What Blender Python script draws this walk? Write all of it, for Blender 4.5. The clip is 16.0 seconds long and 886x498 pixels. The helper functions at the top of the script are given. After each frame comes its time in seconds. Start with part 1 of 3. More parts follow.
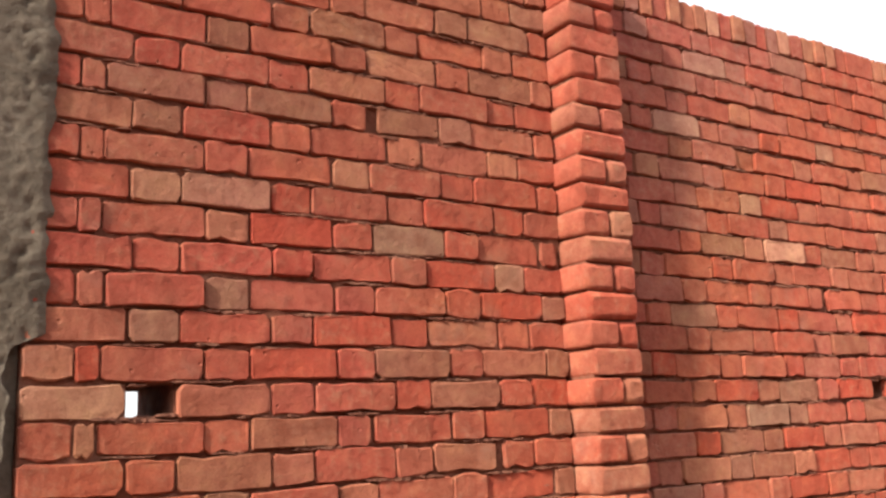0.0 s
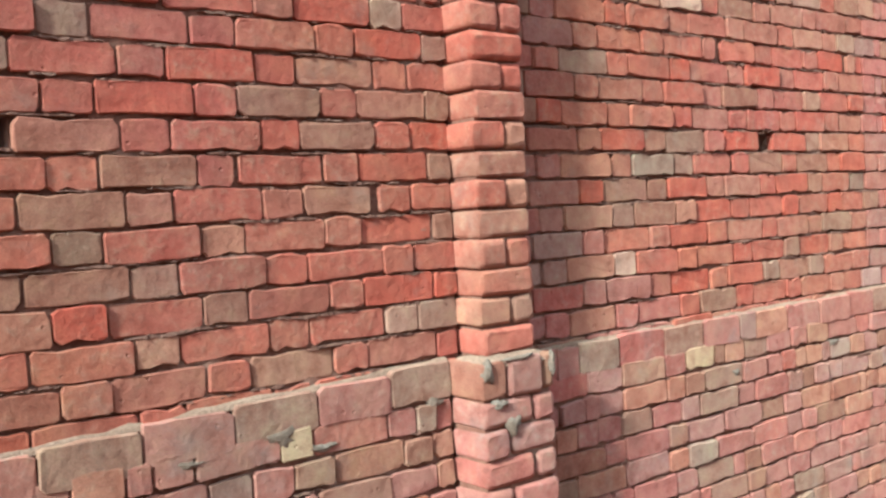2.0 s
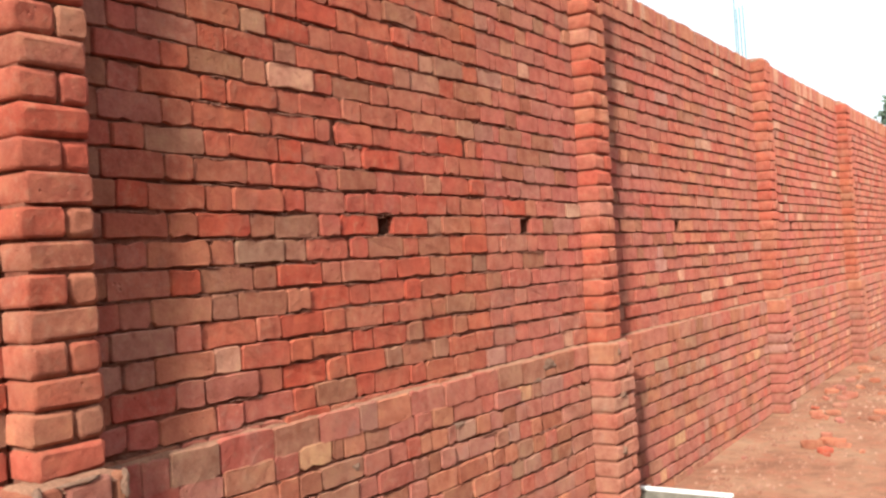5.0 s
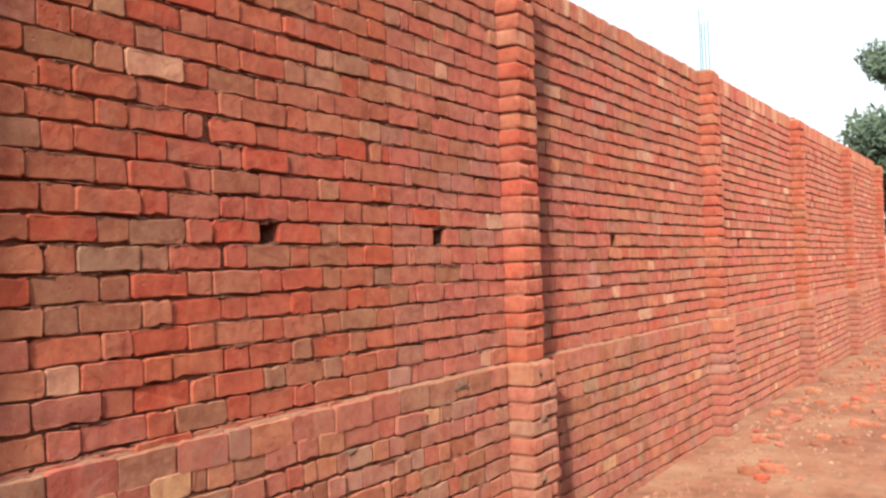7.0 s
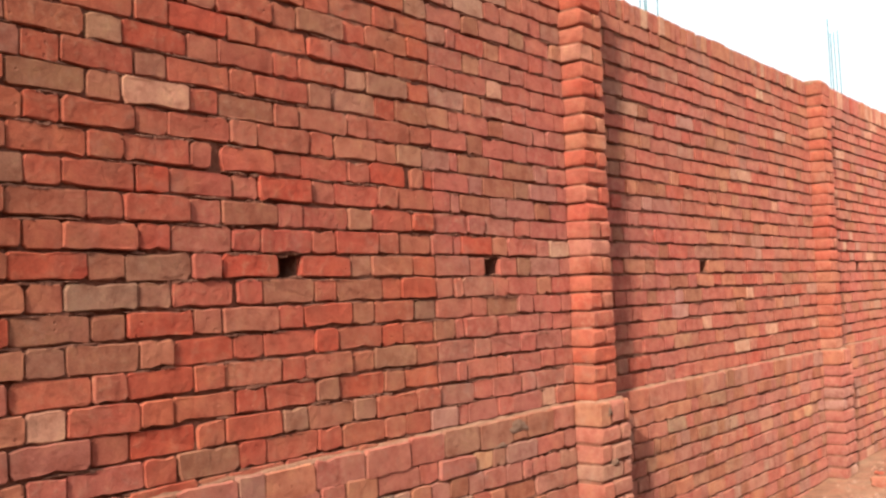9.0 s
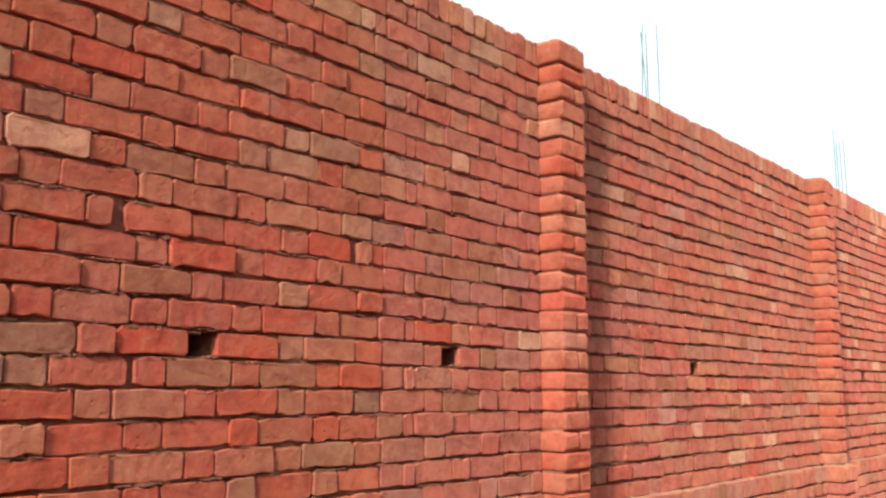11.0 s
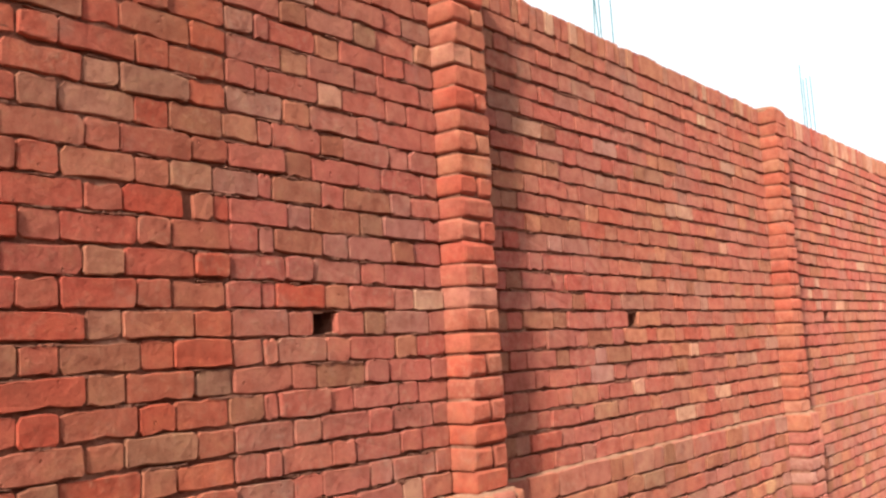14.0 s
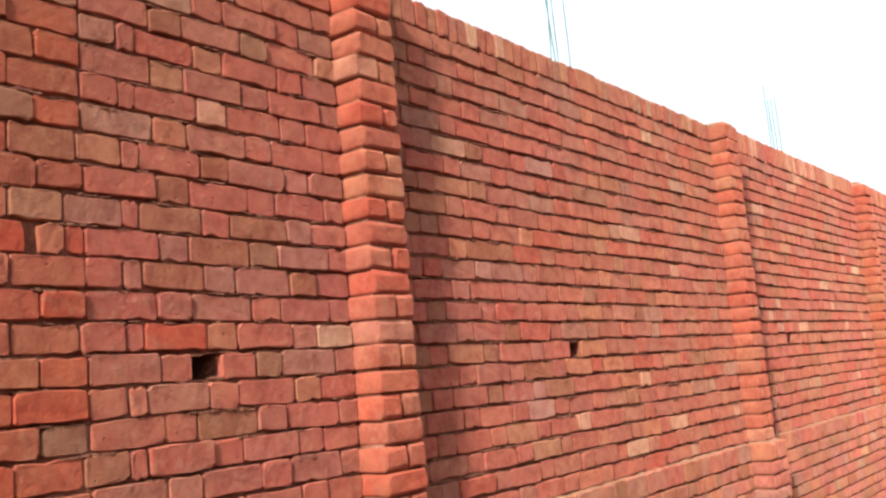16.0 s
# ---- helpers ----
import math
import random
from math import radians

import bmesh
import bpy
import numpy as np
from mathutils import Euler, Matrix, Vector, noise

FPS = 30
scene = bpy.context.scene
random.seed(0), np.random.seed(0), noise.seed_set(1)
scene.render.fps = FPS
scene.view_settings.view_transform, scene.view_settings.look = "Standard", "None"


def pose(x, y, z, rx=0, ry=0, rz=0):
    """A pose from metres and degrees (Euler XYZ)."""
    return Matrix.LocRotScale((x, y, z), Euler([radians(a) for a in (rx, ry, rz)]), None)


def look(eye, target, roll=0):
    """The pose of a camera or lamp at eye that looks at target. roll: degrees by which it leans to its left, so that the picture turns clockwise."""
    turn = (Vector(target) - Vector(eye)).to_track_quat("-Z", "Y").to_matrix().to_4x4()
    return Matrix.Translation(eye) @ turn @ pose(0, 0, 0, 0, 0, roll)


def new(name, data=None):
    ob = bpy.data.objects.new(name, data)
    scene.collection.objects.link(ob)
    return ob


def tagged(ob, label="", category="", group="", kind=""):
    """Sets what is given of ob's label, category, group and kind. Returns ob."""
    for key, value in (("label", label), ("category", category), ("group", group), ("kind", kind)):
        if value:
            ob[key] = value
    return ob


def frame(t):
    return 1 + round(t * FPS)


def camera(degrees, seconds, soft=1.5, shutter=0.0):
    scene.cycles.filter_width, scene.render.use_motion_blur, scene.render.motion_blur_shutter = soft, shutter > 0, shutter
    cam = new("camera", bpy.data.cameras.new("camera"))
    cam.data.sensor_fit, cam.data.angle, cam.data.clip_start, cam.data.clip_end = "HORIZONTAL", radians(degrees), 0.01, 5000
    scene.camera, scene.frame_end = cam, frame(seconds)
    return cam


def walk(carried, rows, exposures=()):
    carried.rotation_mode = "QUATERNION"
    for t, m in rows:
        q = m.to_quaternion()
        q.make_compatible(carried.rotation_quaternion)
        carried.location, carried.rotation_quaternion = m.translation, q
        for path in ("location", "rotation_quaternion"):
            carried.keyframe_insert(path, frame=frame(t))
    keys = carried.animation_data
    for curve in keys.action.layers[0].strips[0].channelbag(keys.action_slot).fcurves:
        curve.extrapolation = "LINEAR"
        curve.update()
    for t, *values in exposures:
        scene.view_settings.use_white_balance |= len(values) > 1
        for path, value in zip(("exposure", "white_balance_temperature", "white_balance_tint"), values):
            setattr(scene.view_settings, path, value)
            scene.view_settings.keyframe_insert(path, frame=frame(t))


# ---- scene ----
cam = camera(50.2, 16.0, soft=2.6)
PATH = [
    (0, (-3.544, -2.262, 1.398), (-2.458, -0.627, 1.782), -2.4),
    (0.5, (-3.516, -2.27, 1.346), (-2.42, -0.619, 1.617), -1.6),
    (1, (-3.474, -2.262, 1.311), (-2.367, -0.602, 1.453), -2.3),
    (1.5, (-3.428, -2.234, 1.306), (-2.289, -0.59, 1.364), -2.6),
    (2, (-3.367, -2.222, 1.285), (-2.139, -0.645, 1.207), -2.8),
    (2.5, (-3.316, -2.19, 1.304), (-2.042, -0.65, 1.241), -2.4),
    (3, (-3.227, -2.202, 1.353), (-1.844, -0.759, 1.414), -2.7),
    (3.5, (-3.152, -2.226, 1.341), (-1.639, -0.927, 1.497), -2.9),
    (4, (-3.094, -2.247, 1.337), (-1.512, -1.028, 1.439), -3.0),
    (4.5, (-3.049, -2.264, 1.343), (-1.424, -1.101, 1.404), -3.5),
    (5, (-2.973, -2.271, 1.351), (-1.306, -1.166, 1.377), -3.2),
    (5.2, (-2.925, -2.284, 1.342), (-1.249, -1.193, 1.386), -3.0),
    (7.3, (-2.463, -2.357, 1.363), (-0.76, -1.308, 1.401), -1.8),
    (7.5, (-2.401, -2.374, 1.365), (-0.73, -1.277, 1.416), -2.1),
    (8, (-2.264, -2.421, 1.382), (-0.636, -1.263, 1.486), -1.7),
    (8.5, (-2.183, -2.449, 1.398), (-0.634, -1.189, 1.519), -1.6),
    (9, (-2.125, -2.46, 1.389), (-0.579, -1.195, 1.486), -2.1),
    (9.5, (-2.038, -2.445, 1.395), (-0.464, -1.218, 1.521), -2.1),
    (10, (-1.93, -2.402, 1.398), (-0.379, -1.166, 1.656), -0.3),
    (10.2, (-1.884, -2.386, 1.386), (-0.341, -1.145, 1.671), 0.4),
    (12.3, (-1.357, -2.329, 1.367), (0.089, -0.98, 1.664), -2.6),
    (12.5, (-1.327, -2.372, 1.373), (0.101, -1.004, 1.669), -3.0),
    (13, (-1.244, -2.369, 1.379), (0.249, -1.05, 1.554), -3.0),
    (13.5, (-1.159, -2.348, 1.383), (0.379, -1.089, 1.604), -3.6),
    (14, (-1.016, -2.291, 1.393), (0.542, -1.055, 1.607), -2.9),
    (14.5, (-0.895, -2.239, 1.416), (0.736, -1.111, 1.674), -4.1),
    (15, (-0.825, -2.232, 1.389), (0.814, -1.111, 1.631), -6.0),
    (15.5, (-0.732, -2.233, 1.402), (0.841, -1.04, 1.719), -5.5),
    (16, (-0.602, -2.283, 1.401), (0.98, -1.091, 1.679), -4.8),
]
EXPOSURES = [(0, 0.64, 6200, 8), (0.5, 0.80, 6100, 8), (1, 0.84, 5450, -3), (1.5, 0.97, 4250, -23), (2, 0.95, 3950, -31), (2.5, 1.18, 3480, -40), (3, 1.18, 3180, -43), (3.5, 0.56, 3800, -27), (4, 0.44, 4750, -10), (4.5, 0.43, 5550, 1), (5, 0.44, 5800, 4), (7.5, 0.40, 6000, 6), (9, 0.40, 6100, 7), (14.5, 0.47, 6000, 6), (16, 0.47, 6000, 6)]
walk(cam, [(t, look(eye, target, roll)) for t, eye, target, roll in PATH], EXPOSURES)

# ---------------------------------------------------------------- light
world = bpy.data.worlds.new("hazy_sky")
scene.world = world
world.use_nodes = True
wn, wl = world.node_tree.nodes, world.node_tree.links
sky = wn.new("ShaderNodeTexSky")
sky.sky_type = "NISHITA"
sky.sun_disc = False
SUN_DIR = Vector((-0.83, -0.225, 0.51)).normalized()
sky.sun_elevation = math.asin(SUN_DIR.z)
sky.sun_rotation = math.atan2(SUN_DIR.x, SUN_DIR.y)
sky.dust_density = 5.0
sky.air_density = 1.0
# the clear sky seen through bright, even haze
haze = wn.new("ShaderNodeBackground")
haze.inputs["Color"].default_value = (1.0, 0.96, 0.92, 1)
haze.inputs["Strength"].default_value = 0.86
both = wn.new("ShaderNodeAddShader")
wl.new(sky.outputs["Color"], wn["Background"].inputs["Color"])
wn["Background"].inputs["Strength"].default_value = 0.05
wl.new(wn["Background"].outputs[0], both.inputs[0])
wl.new(haze.outputs[0], both.inputs[1])
wl.new(both.outputs[0], wn["World Output"].inputs["Surface"])
sun = new("sun", bpy.data.lights.new("sun", "SUN"))
sun.data.energy = 5.0
sun.data.angle = radians(5.0)
sun.data.color = (1.0, 0.90, 0.76)
sun.matrix_world = look(SUN_DIR * 30, (0, 0, 0))

# ---------------------------------------------------------------- plan (metres)
PITCH = 0.0875            # one course
PERIOD = 0.360            # stretcher and header of the bond
HEAD = 0.1195             # header slot
Z0 = 1.4625               # underside of course 0, the one with the weep holes
Z_LEDGE = Z0 - 7 * PITCH  # top of the plinth
Z_COPE = Z0 + 16 * PITCH  # underside of the brick-on-edge coping
Z_TOP = Z_COPE + 0.100
GROUND = -0.20
PROUD = 0.115             # pilaster in front of the wall
PLINTH = 0.030            # plinth in front of the wall
PLINTH_PIL = 0.170        # pilaster foot in front of the wall
JOINT = 0.0052
PIL = [(-1.590, -1.379), (1.860, 2.077), (5.530, 5.738), (9.190, 9.400), (12.850, 13.060), (16.510, 16.720)]
X_COLUMN = -3.17


# ---------------------------------------------------------------- materials
def node_material(name):
    mat = bpy.data.materials.new(name)
    mat.use_nodes = True
    return mat, mat.node_tree.nodes, mat.node_tree.links, mat.node_tree.nodes["Principled BSDF"]


def noise_node(nodes, links, vec, scale, detail=6.0, rough=0.6):
    n = nodes.new("ShaderNodeTexNoise")
    n.inputs["Scale"].default_value = scale
    n.inputs["Detail"].default_value = detail
    n.inputs["Roughness"].default_value = rough
    links.new(vec, n.inputs["Vector"])
    return n.outputs["Fac"]


def ramp(nodes, links, fac, stops, mode="LINEAR"):
    r = nodes.new("ShaderNodeValToRGB")
    r.color_ramp.interpolation = mode
    e = r.color_ramp.elements
    while len(e) < len(stops):
        e.new(0.5)
    for el, (p, c) in zip(e, stops):
        el.position = p
        el.color = (*c, 1) if len(c) == 3 else c
    links.new(fac, r.inputs["Fac"])
    return r.outputs["Color"]


def mix(nodes, links, fac, a, b, blend="MIX"):
    m = nodes.new("ShaderNodeMix")
    m.data_type, m.blend_type = "RGBA", blend
    for sock, v in ((m.inputs[0], fac), (m.inputs[6], a), (m.inputs[7], b)):
        if isinstance(v, (int, float)):
            sock.default_value = v
        elif isinstance(v, tuple):
            sock.default_value = (*v, 1)
        else:
            links.new(v, sock)
    return m.outputs[2]


def calc(nodes, links, op, a, b=None):
    m = nodes.new("ShaderNodeMath")
    m.operation = op
    for sock, v in zip(m.inputs, (a, b)):
        if v is None:
            continue
        if isinstance(v, (int, float)):
            sock.default_value = v
        else:
            links.new(v, sock)
    return m.outputs[0]


def bump(nodes, links, height, strength, distance, normal=None):
    b = nodes.new("ShaderNodeBump")
    b.inputs["Strength"].default_value = strength
    b.inputs["Distance"].default_value = distance
    links.new(height, b.inputs["Height"])
    if normal is not None:
        links.new(normal, b.inputs["Normal"])
    return b.outputs["Normal"]


def brick_material(name="red_clay_brick", own=None, share=0.88, clay=(1.0, 0.975, 0.925)):
    """Hand-made clay brick: the tone of each brick is drawn by lot, with kiln marks, dust and pits on it."""
    mat, n, l, bsdf = node_material(name)
    pos = n.new("ShaderNodeNewGeometry")
    info = n.new("ShaderNodeObjectInfo")
    lot = calc(n, l, "FRACT", calc(n, l, "ADD", calc(n, l, "MULTIPLY", info.outputs["Random"], 7.31),
                                   calc(n, l, "MULTIPLY", pos.outputs["Random Per Island"], 13.7)))
    lot2 = calc(n, l, "FRACT", calc(n, l, "MULTIPLY", lot, 57.7))
    tone = ramp(n, l, lot, [(0.0, (0.40, 0.070, 0.038)), (0.12, (0.37, 0.087, 0.054)), (0.28, (0.43, 0.104, 0.063)),
                            (0.42, (0.32, 0.086, 0.056)), (0.56, (0.45, 0.121, 0.070)), (0.70, (0.34, 0.103, 0.065)),
                            (0.84, (0.40, 0.131, 0.081)), (0.92, (0.30, 0.118, 0.074)), (0.965, (0.34, 0.145, 0.094)), (1.0, (0.43, 0.215, 0.143))])
    drift = noise_node(n, l, pos.outputs["Position"], 0.9, 2.0)
    tone = mix(n, l, 1.0, tone, ramp(n, l, drift, [(0.35, (1.06, 0.92, 1.06)), (0.65, (0.99, 1.06, 0.92))]), "MULTIPLY")
    if own:
        tone = mix(n, l, 1 - share, own, tone)
    big = noise_node(n, l, pos.outputs["Position"], 9.0, 3.0)
    mid = noise_node(n, l, pos.outputs["Position"], 38.0, 5.0)
    fine = noise_node(n, l, pos.outputs["Position"], 230.0, 4.0)
    col = mix(n, l, calc(n, l, "MULTIPLY", ramp(n, l, big, [(0.42, (0, 0, 0)), (0.68, (1, 1, 1))]), 0.3 if own else 0.42), tone, (0.31, 0.115, 0.070))
    dust = ramp(n, l, mid, [(0.50, (0, 0, 0)), (0.74, (1, 1, 1))])
    col = mix(n, l, calc(n, l, "MULTIPLY", dust, calc(n, l, "MULTIPLY", lot2, 0.5)), col, (0.44, 0.24, 0.155))
    dark = ramp(n, l, mid, [(0.26, (1, 1, 1)), (0.42, (0, 0, 0))])
    col = mix(n, l, calc(n, l, "MULTIPLY", dark, 0.45), col, (0.17, 0.047, 0.030))
    grain = ramp(n, l, fine, [(0.3, (0.80, 0.80, 0.80)), (0.7, (1.15, 1.15, 1.15))])
    col = mix(n, l, 1.0, col, grain, "MULTIPLY")
    # old grey and brown stains that run over several bricks
    stain = noise_node(n, l, pos.outputs["Position"], 2.3, 6.0, 0.65)
    col = mix(n, l, calc(n, l, "MULTIPLY", ramp(n, l, stain, [(0.55, (0, 0, 0)), (0.72, (1, 1, 1))]), 0.42), col, (0.20, 0.098, 0.063))
    # uneven firing within each brick
    fired = noise_node(n, l, pos.outputs["Position"], 15.0, 3.0, 0.55)
    col = mix(n, l, 1.0, col, ramp(n, l, fired, [(0.30, (0.80, 0.70, 0.66)), (0.5, (1.0, 1.0, 1.0)), (0.72, (1.10, 1.22, 1.12))]), "MULTIPLY")
    # lime and mortar wiped over the face
    wipe = noise_node(n, l, pos.outputs["Position"], 5.5, 7.0, 0.7)
    film = ramp(n, l, wipe, [(0.56, (0, 0, 0)), (0.86, (1, 1, 1))])
    col = mix(n, l, calc(n, l, "MULTIPLY", film, 0.55), col, (0.32, 0.22, 0.17))
    col = mix(n, l, 1.0, col, clay, "MULTIPLY")
    l.new(col, bsdf.inputs["Base Color"])
    bsdf.inputs["Roughness"].default_value = 0.9
    bsdf.inputs["Diffuse Roughness"].default_value = 1.0
    bsdf.inputs["Specular IOR Level"].default_value = 0.25
    pit = n.new("ShaderNodeTexVoronoi")
    pit.inputs["Scale"].default_value = 60.0
    l.new(pos.outputs["Position"], pit.inputs["Vector"])
    few = ramp(n, l, pit.outputs["Color"], [(0.08, (1, 1, 1)), (0.11, (0, 0, 0))])
    hole = ramp(n, l, pit.outputs["Distance"], [(0.10, (1, 1, 1)), (0.34, (0, 0, 0))])
    pits = calc(n, l, "SUBTRACT", 1.0, calc(n, l, "MULTIPLY", few, hole))
    nrm = bump(n, l, big, 0.28, 0.030)
    nrm = bump(n, l, mid, 0.36, 0.012, nrm)
    nrm = bump(n, l, pits, 0.8, 0.006, nrm)
    nrm = bump(n, l, fine, 0.30, 0.003, nrm)
    l.new(nrm, bsdf.inputs["Normal"])
    return mat


def rough_material(name, stops, scale, relief, dust=None, rough=0.95):
    mat, n, l, bsdf = node_material(name)
    pos = n.new("ShaderNodeNewGeometry").outputs["Position"]
    a = noise_node(n, l, pos, scale, 6.0)
    b = noise_node(n, l, pos, scale * 7.3, 5.0)
    c = noise_node(n, l, pos, scale * 31.0, 3.0)
    col = ramp(n, l, a, stops)
    col = mix(n, l, 1.0, col, ramp(n, l, b, [(0.3, (0.72, 0.72, 0.72)), (0.7, (1.2, 1.2, 1.2))]), "MULTIPLY")
    if dust:
        col = mix(n, l, calc(n, l, "MULTIPLY", ramp(n, l, b, [(0.52, (0, 0, 0)), (0.7, (1, 1, 1))]), 0.6), col, dust)
    l.new(col, bsdf.inputs["Base Color"])
    bsdf.inputs["Roughness"].default_value = rough
    bsdf.inputs["Diffuse Roughness"].default_value = 0.9
    bsdf.inputs["Specular IOR Level"].default_value = 0.2
    nrm = bump(n, l, b, 0.7, relief)
    l.new(bump(n, l, c, 0.5, relief * 0.3, nrm), bsdf.inputs["Normal"])
    return mat


BRICK = brick_material()
HAZE_PINK_BRICK = brick_material("haze_pink_clay_brick", (0.40, 0.120, 0.080), 0.25, (0.97, 1.05, 1.12))   # pinker, duller clay beyond the seam: veil of sky haze put into the colour
PIER_BRICK = brick_material("orange_red_brick", (0.44, 0.120, 0.070), 0.35, (1.0, 0.99, 0.97))
# from this x on, upper wall bricks carry the painted haze
X_HAZE = 0.81
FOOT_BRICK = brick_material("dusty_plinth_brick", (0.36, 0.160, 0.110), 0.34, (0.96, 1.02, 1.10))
TONES = {"grey": brick_material("grey_overburnt_brick", (0.275, 0.160, 0.108), 0.66), "tan": brick_material("tan_brick", (0.42, 0.182, 0.110), 0.62),
         "white": brick_material("spalled_pale_brick", (0.58, 0.38, 0.27), 0.50), "brown": brick_material("dull_brown_brick", (0.255, 0.118, 0.071), 0.64),
         "red": brick_material("deep_red_brick", (0.43, 0.072, 0.040), 0.75), "yellow": brick_material("yellow_brick", (0.54, 0.32, 0.18), 0.70)}
MORTAR = rough_material("sandy_cement_mortar", [(0.3, (0.16, 0.050, 0.030)), (0.55, (0.24, 0.094, 0.058)), (0.7, (0.34, 0.175, 0.119))], 6.0, 0.012)
SMEAR = rough_material("dried_mortar_lumps", [(0.3, (0.16, 0.055, 0.033)), (0.55, (0.215, 0.087, 0.055)), (0.7, (0.28, 0.135, 0.090))], 14.0, 0.012)
DUSTY = rough_material("mortar_with_brick_dust", [(0.3, (0.28, 0.134, 0.082)), (0.7, (0.38, 0.200, 0.126))], 14.0, 0.012)
SPILT = rough_material("grey_spilt_mortar", [(0.3, (0.19, 0.098, 0.062)), (0.55, (0.26, 0.150, 0.102)), (0.7, (0.34, 0.220, 0.160))], 16.0, 0.010)
CONCRETE = rough_material("rough_grey_concrete", [(0.3, (0.15, 0.130, 0.100)), (0.7, (0.30, 0.265, 0.215))], 5.0, 0.03)
DIRT = rough_material("reddish_dry_earth", [(0.3, (0.175, 0.070, 0.042)), (0.5, (0.245, 0.112, 0.067)), (0.7, (0.315, 0.175, 0.108))], 1.3, 0.05,
                      (0.235, 0.074, 0.045))
# teal stands for sky glare on the bars, painted into the steel's colour
STEEL = rough_material("sky_glare_rebar", [(0.3, (0.07, 0.19, 0.21)), (0.7, (0.11, 0.26, 0.28))], 30.0, 0.002, rough=0.6)
BARK = rough_material("grey_brown_bark", [(0.3, (0.10, 0.075, 0.05)), (0.7, (0.18, 0.14, 0.10))], 5.0, 0.02)
# leaf green greyed and lightened to paint in the haze of distance
LEAF = rough_material("hazy_green_leaf", [(0.3, (0.085, 0.125, 0.085)), (0.7, (0.14, 0.18, 0.125))], 0.6, 0.005)
PALE = rough_material("pale_distant_render", [(0.3, (0.62, 0.50, 0.44)), (0.7, (0.72, 0.60, 0.54))], 0.5, 0.005)


# ---------------------------------------------------------------- mesh helpers
def mesh_of(name, verts, faces, material, smooth=True, flat_front=False):
    me = bpy.data.meshes.new(name)
    me.from_pydata(verts, [], faces)
    me.materials.append(material)
    if smooth:
        me.polygons.foreach_set("use_smooth", [not (flat_front and len(f) > 4) for f in faces])
    me.update()
    return me


def part(name, me, parent, label=""):
    ob = new(name, me)
    ob.parent = parent
    return tagged(ob, label)


def part_bm(name, bm, material, parent, label="", smooth=False):
    me = bpy.data.meshes.new(name)
    bm.to_mesh(me)
    bm.free()
    me.materials.append(material)
    if smooth:
        me.polygons.foreach_set("use_smooth", [True] * len(me.polygons))
    if parent is None:
        return tagged(new(name, me), label)
    return part(name, me, parent, label)


def brick_shape(w, h, d, rng, wear=1.0):
    """Verts and faces of one worn hand-made brick: rounded corners, ragged bitten edges, a slightly bowed outline. Front at y = 0, body towards +y."""
    hw, hh = w / 2, h / 2
    along = 4 if w > 0.17 else 2
    sag = [rng.uniform(-0.0035, 0.0035) * wear for _ in range(2)]
    slant = [rng.uniform(-0.0040, 0.0040) * wear for _ in range(2)]
    cut = [(rng.uniform(0.004, 0.011) * c, rng.uniform(0.004, 0.010) * c) for c in (rng.choice((1, 1, 1, 1, 1.3, 1.9)) for _ in range(4))]
    ring = []
    for side, sz in ((0, -1), (1, 1)):
        a, b = (cut[0], cut[1]) if side == 0 else (cut[2], cut[3])
        x0, x1 = (-hw + a[0], hw - b[0]) if side == 0 else (hw - a[0], -hw + b[0])
        ends = ((-hw, -hh + a[1]), (hw, -hh + b[1])) if side == 0 else ((hw, hh - a[1]), (-hw, hh - b[1]))
        ring.append((ends[0][0] + slant[side] * 0.5 + rng.uniform(-0.0015, 0.0015), ends[0][1]))
        for k in range(along + 2):
            t = k / (along + 1)
            bite = rng.uniform(0.003, 0.0075) * wear if rng.random() < 0.14 else 0.0
            z = sz * (hh + sag[side] * math.sin(t * math.pi) - bite) + rng.uniform(-0.0017, 0.0017) * wear
            ring.append((x0 + (x1 - x0) * min(1, max(0, t + (rng.uniform(-0.07, 0.07) if 0 < k <= along else 0))), z))
        ring.append((ends[1][0] + slant[1 - side] * 0.5 + rng.uniform(-0.0015, 0.0015), ends[1][1]))
    n = len(ring)
    verts = []
    for x, z in ring:
        e = rng.uniform(0.0010, 0.0036) * wear
        verts.append((x * (1 - e / hw), rng.uniform(-0.0014, 0.0014), z * (1 - e / hh)))
    verts += [(x, rng.uniform(0.0020, 0.0056) * wear, z) for x, z in ring]
    verts += [(x, d, z) for x, z in ring]
    faces = [tuple(range(n))]
    for a in (0, n):
        faces += [(a + i, a + n + i, a + n + (i + 1) % n, a + (i + 1) % n) for i in range(n)]
    return verts, faces


SHAPES = {}


def shapes(kind, w, h, d, count=26):
    """A few worn variants of one size of brick, each with its shared mesh."""
    if kind not in SHAPES:
        rng = random.Random(kind)
        made = []
        for _ in range(count):
            v, f = brick_shape(w, h, d, rng)
            made.append((v, f, mesh_of("brick", v, f, BRICK, False)))
        SHAPES[kind] = (w, h, made)
    return SHAPES[kind]


def kind_for(w, h):
    if h > 0.09 and w < 0.09:
        return shapes("rowlock", 0.072, 0.100, 0.07)
    if h > 0.09:
        return shapes("on_edge", 0.20, 0.110, 0.07)
    if w > 0.17:
        return shapes("stretcher", 0.230, 0.0765, 0.07)
    if w > 0.08:
        return shapes("header", 0.109, 0.0765, 0.07)
    return shapes("closer", 0.050, 0.0765, 0.07)


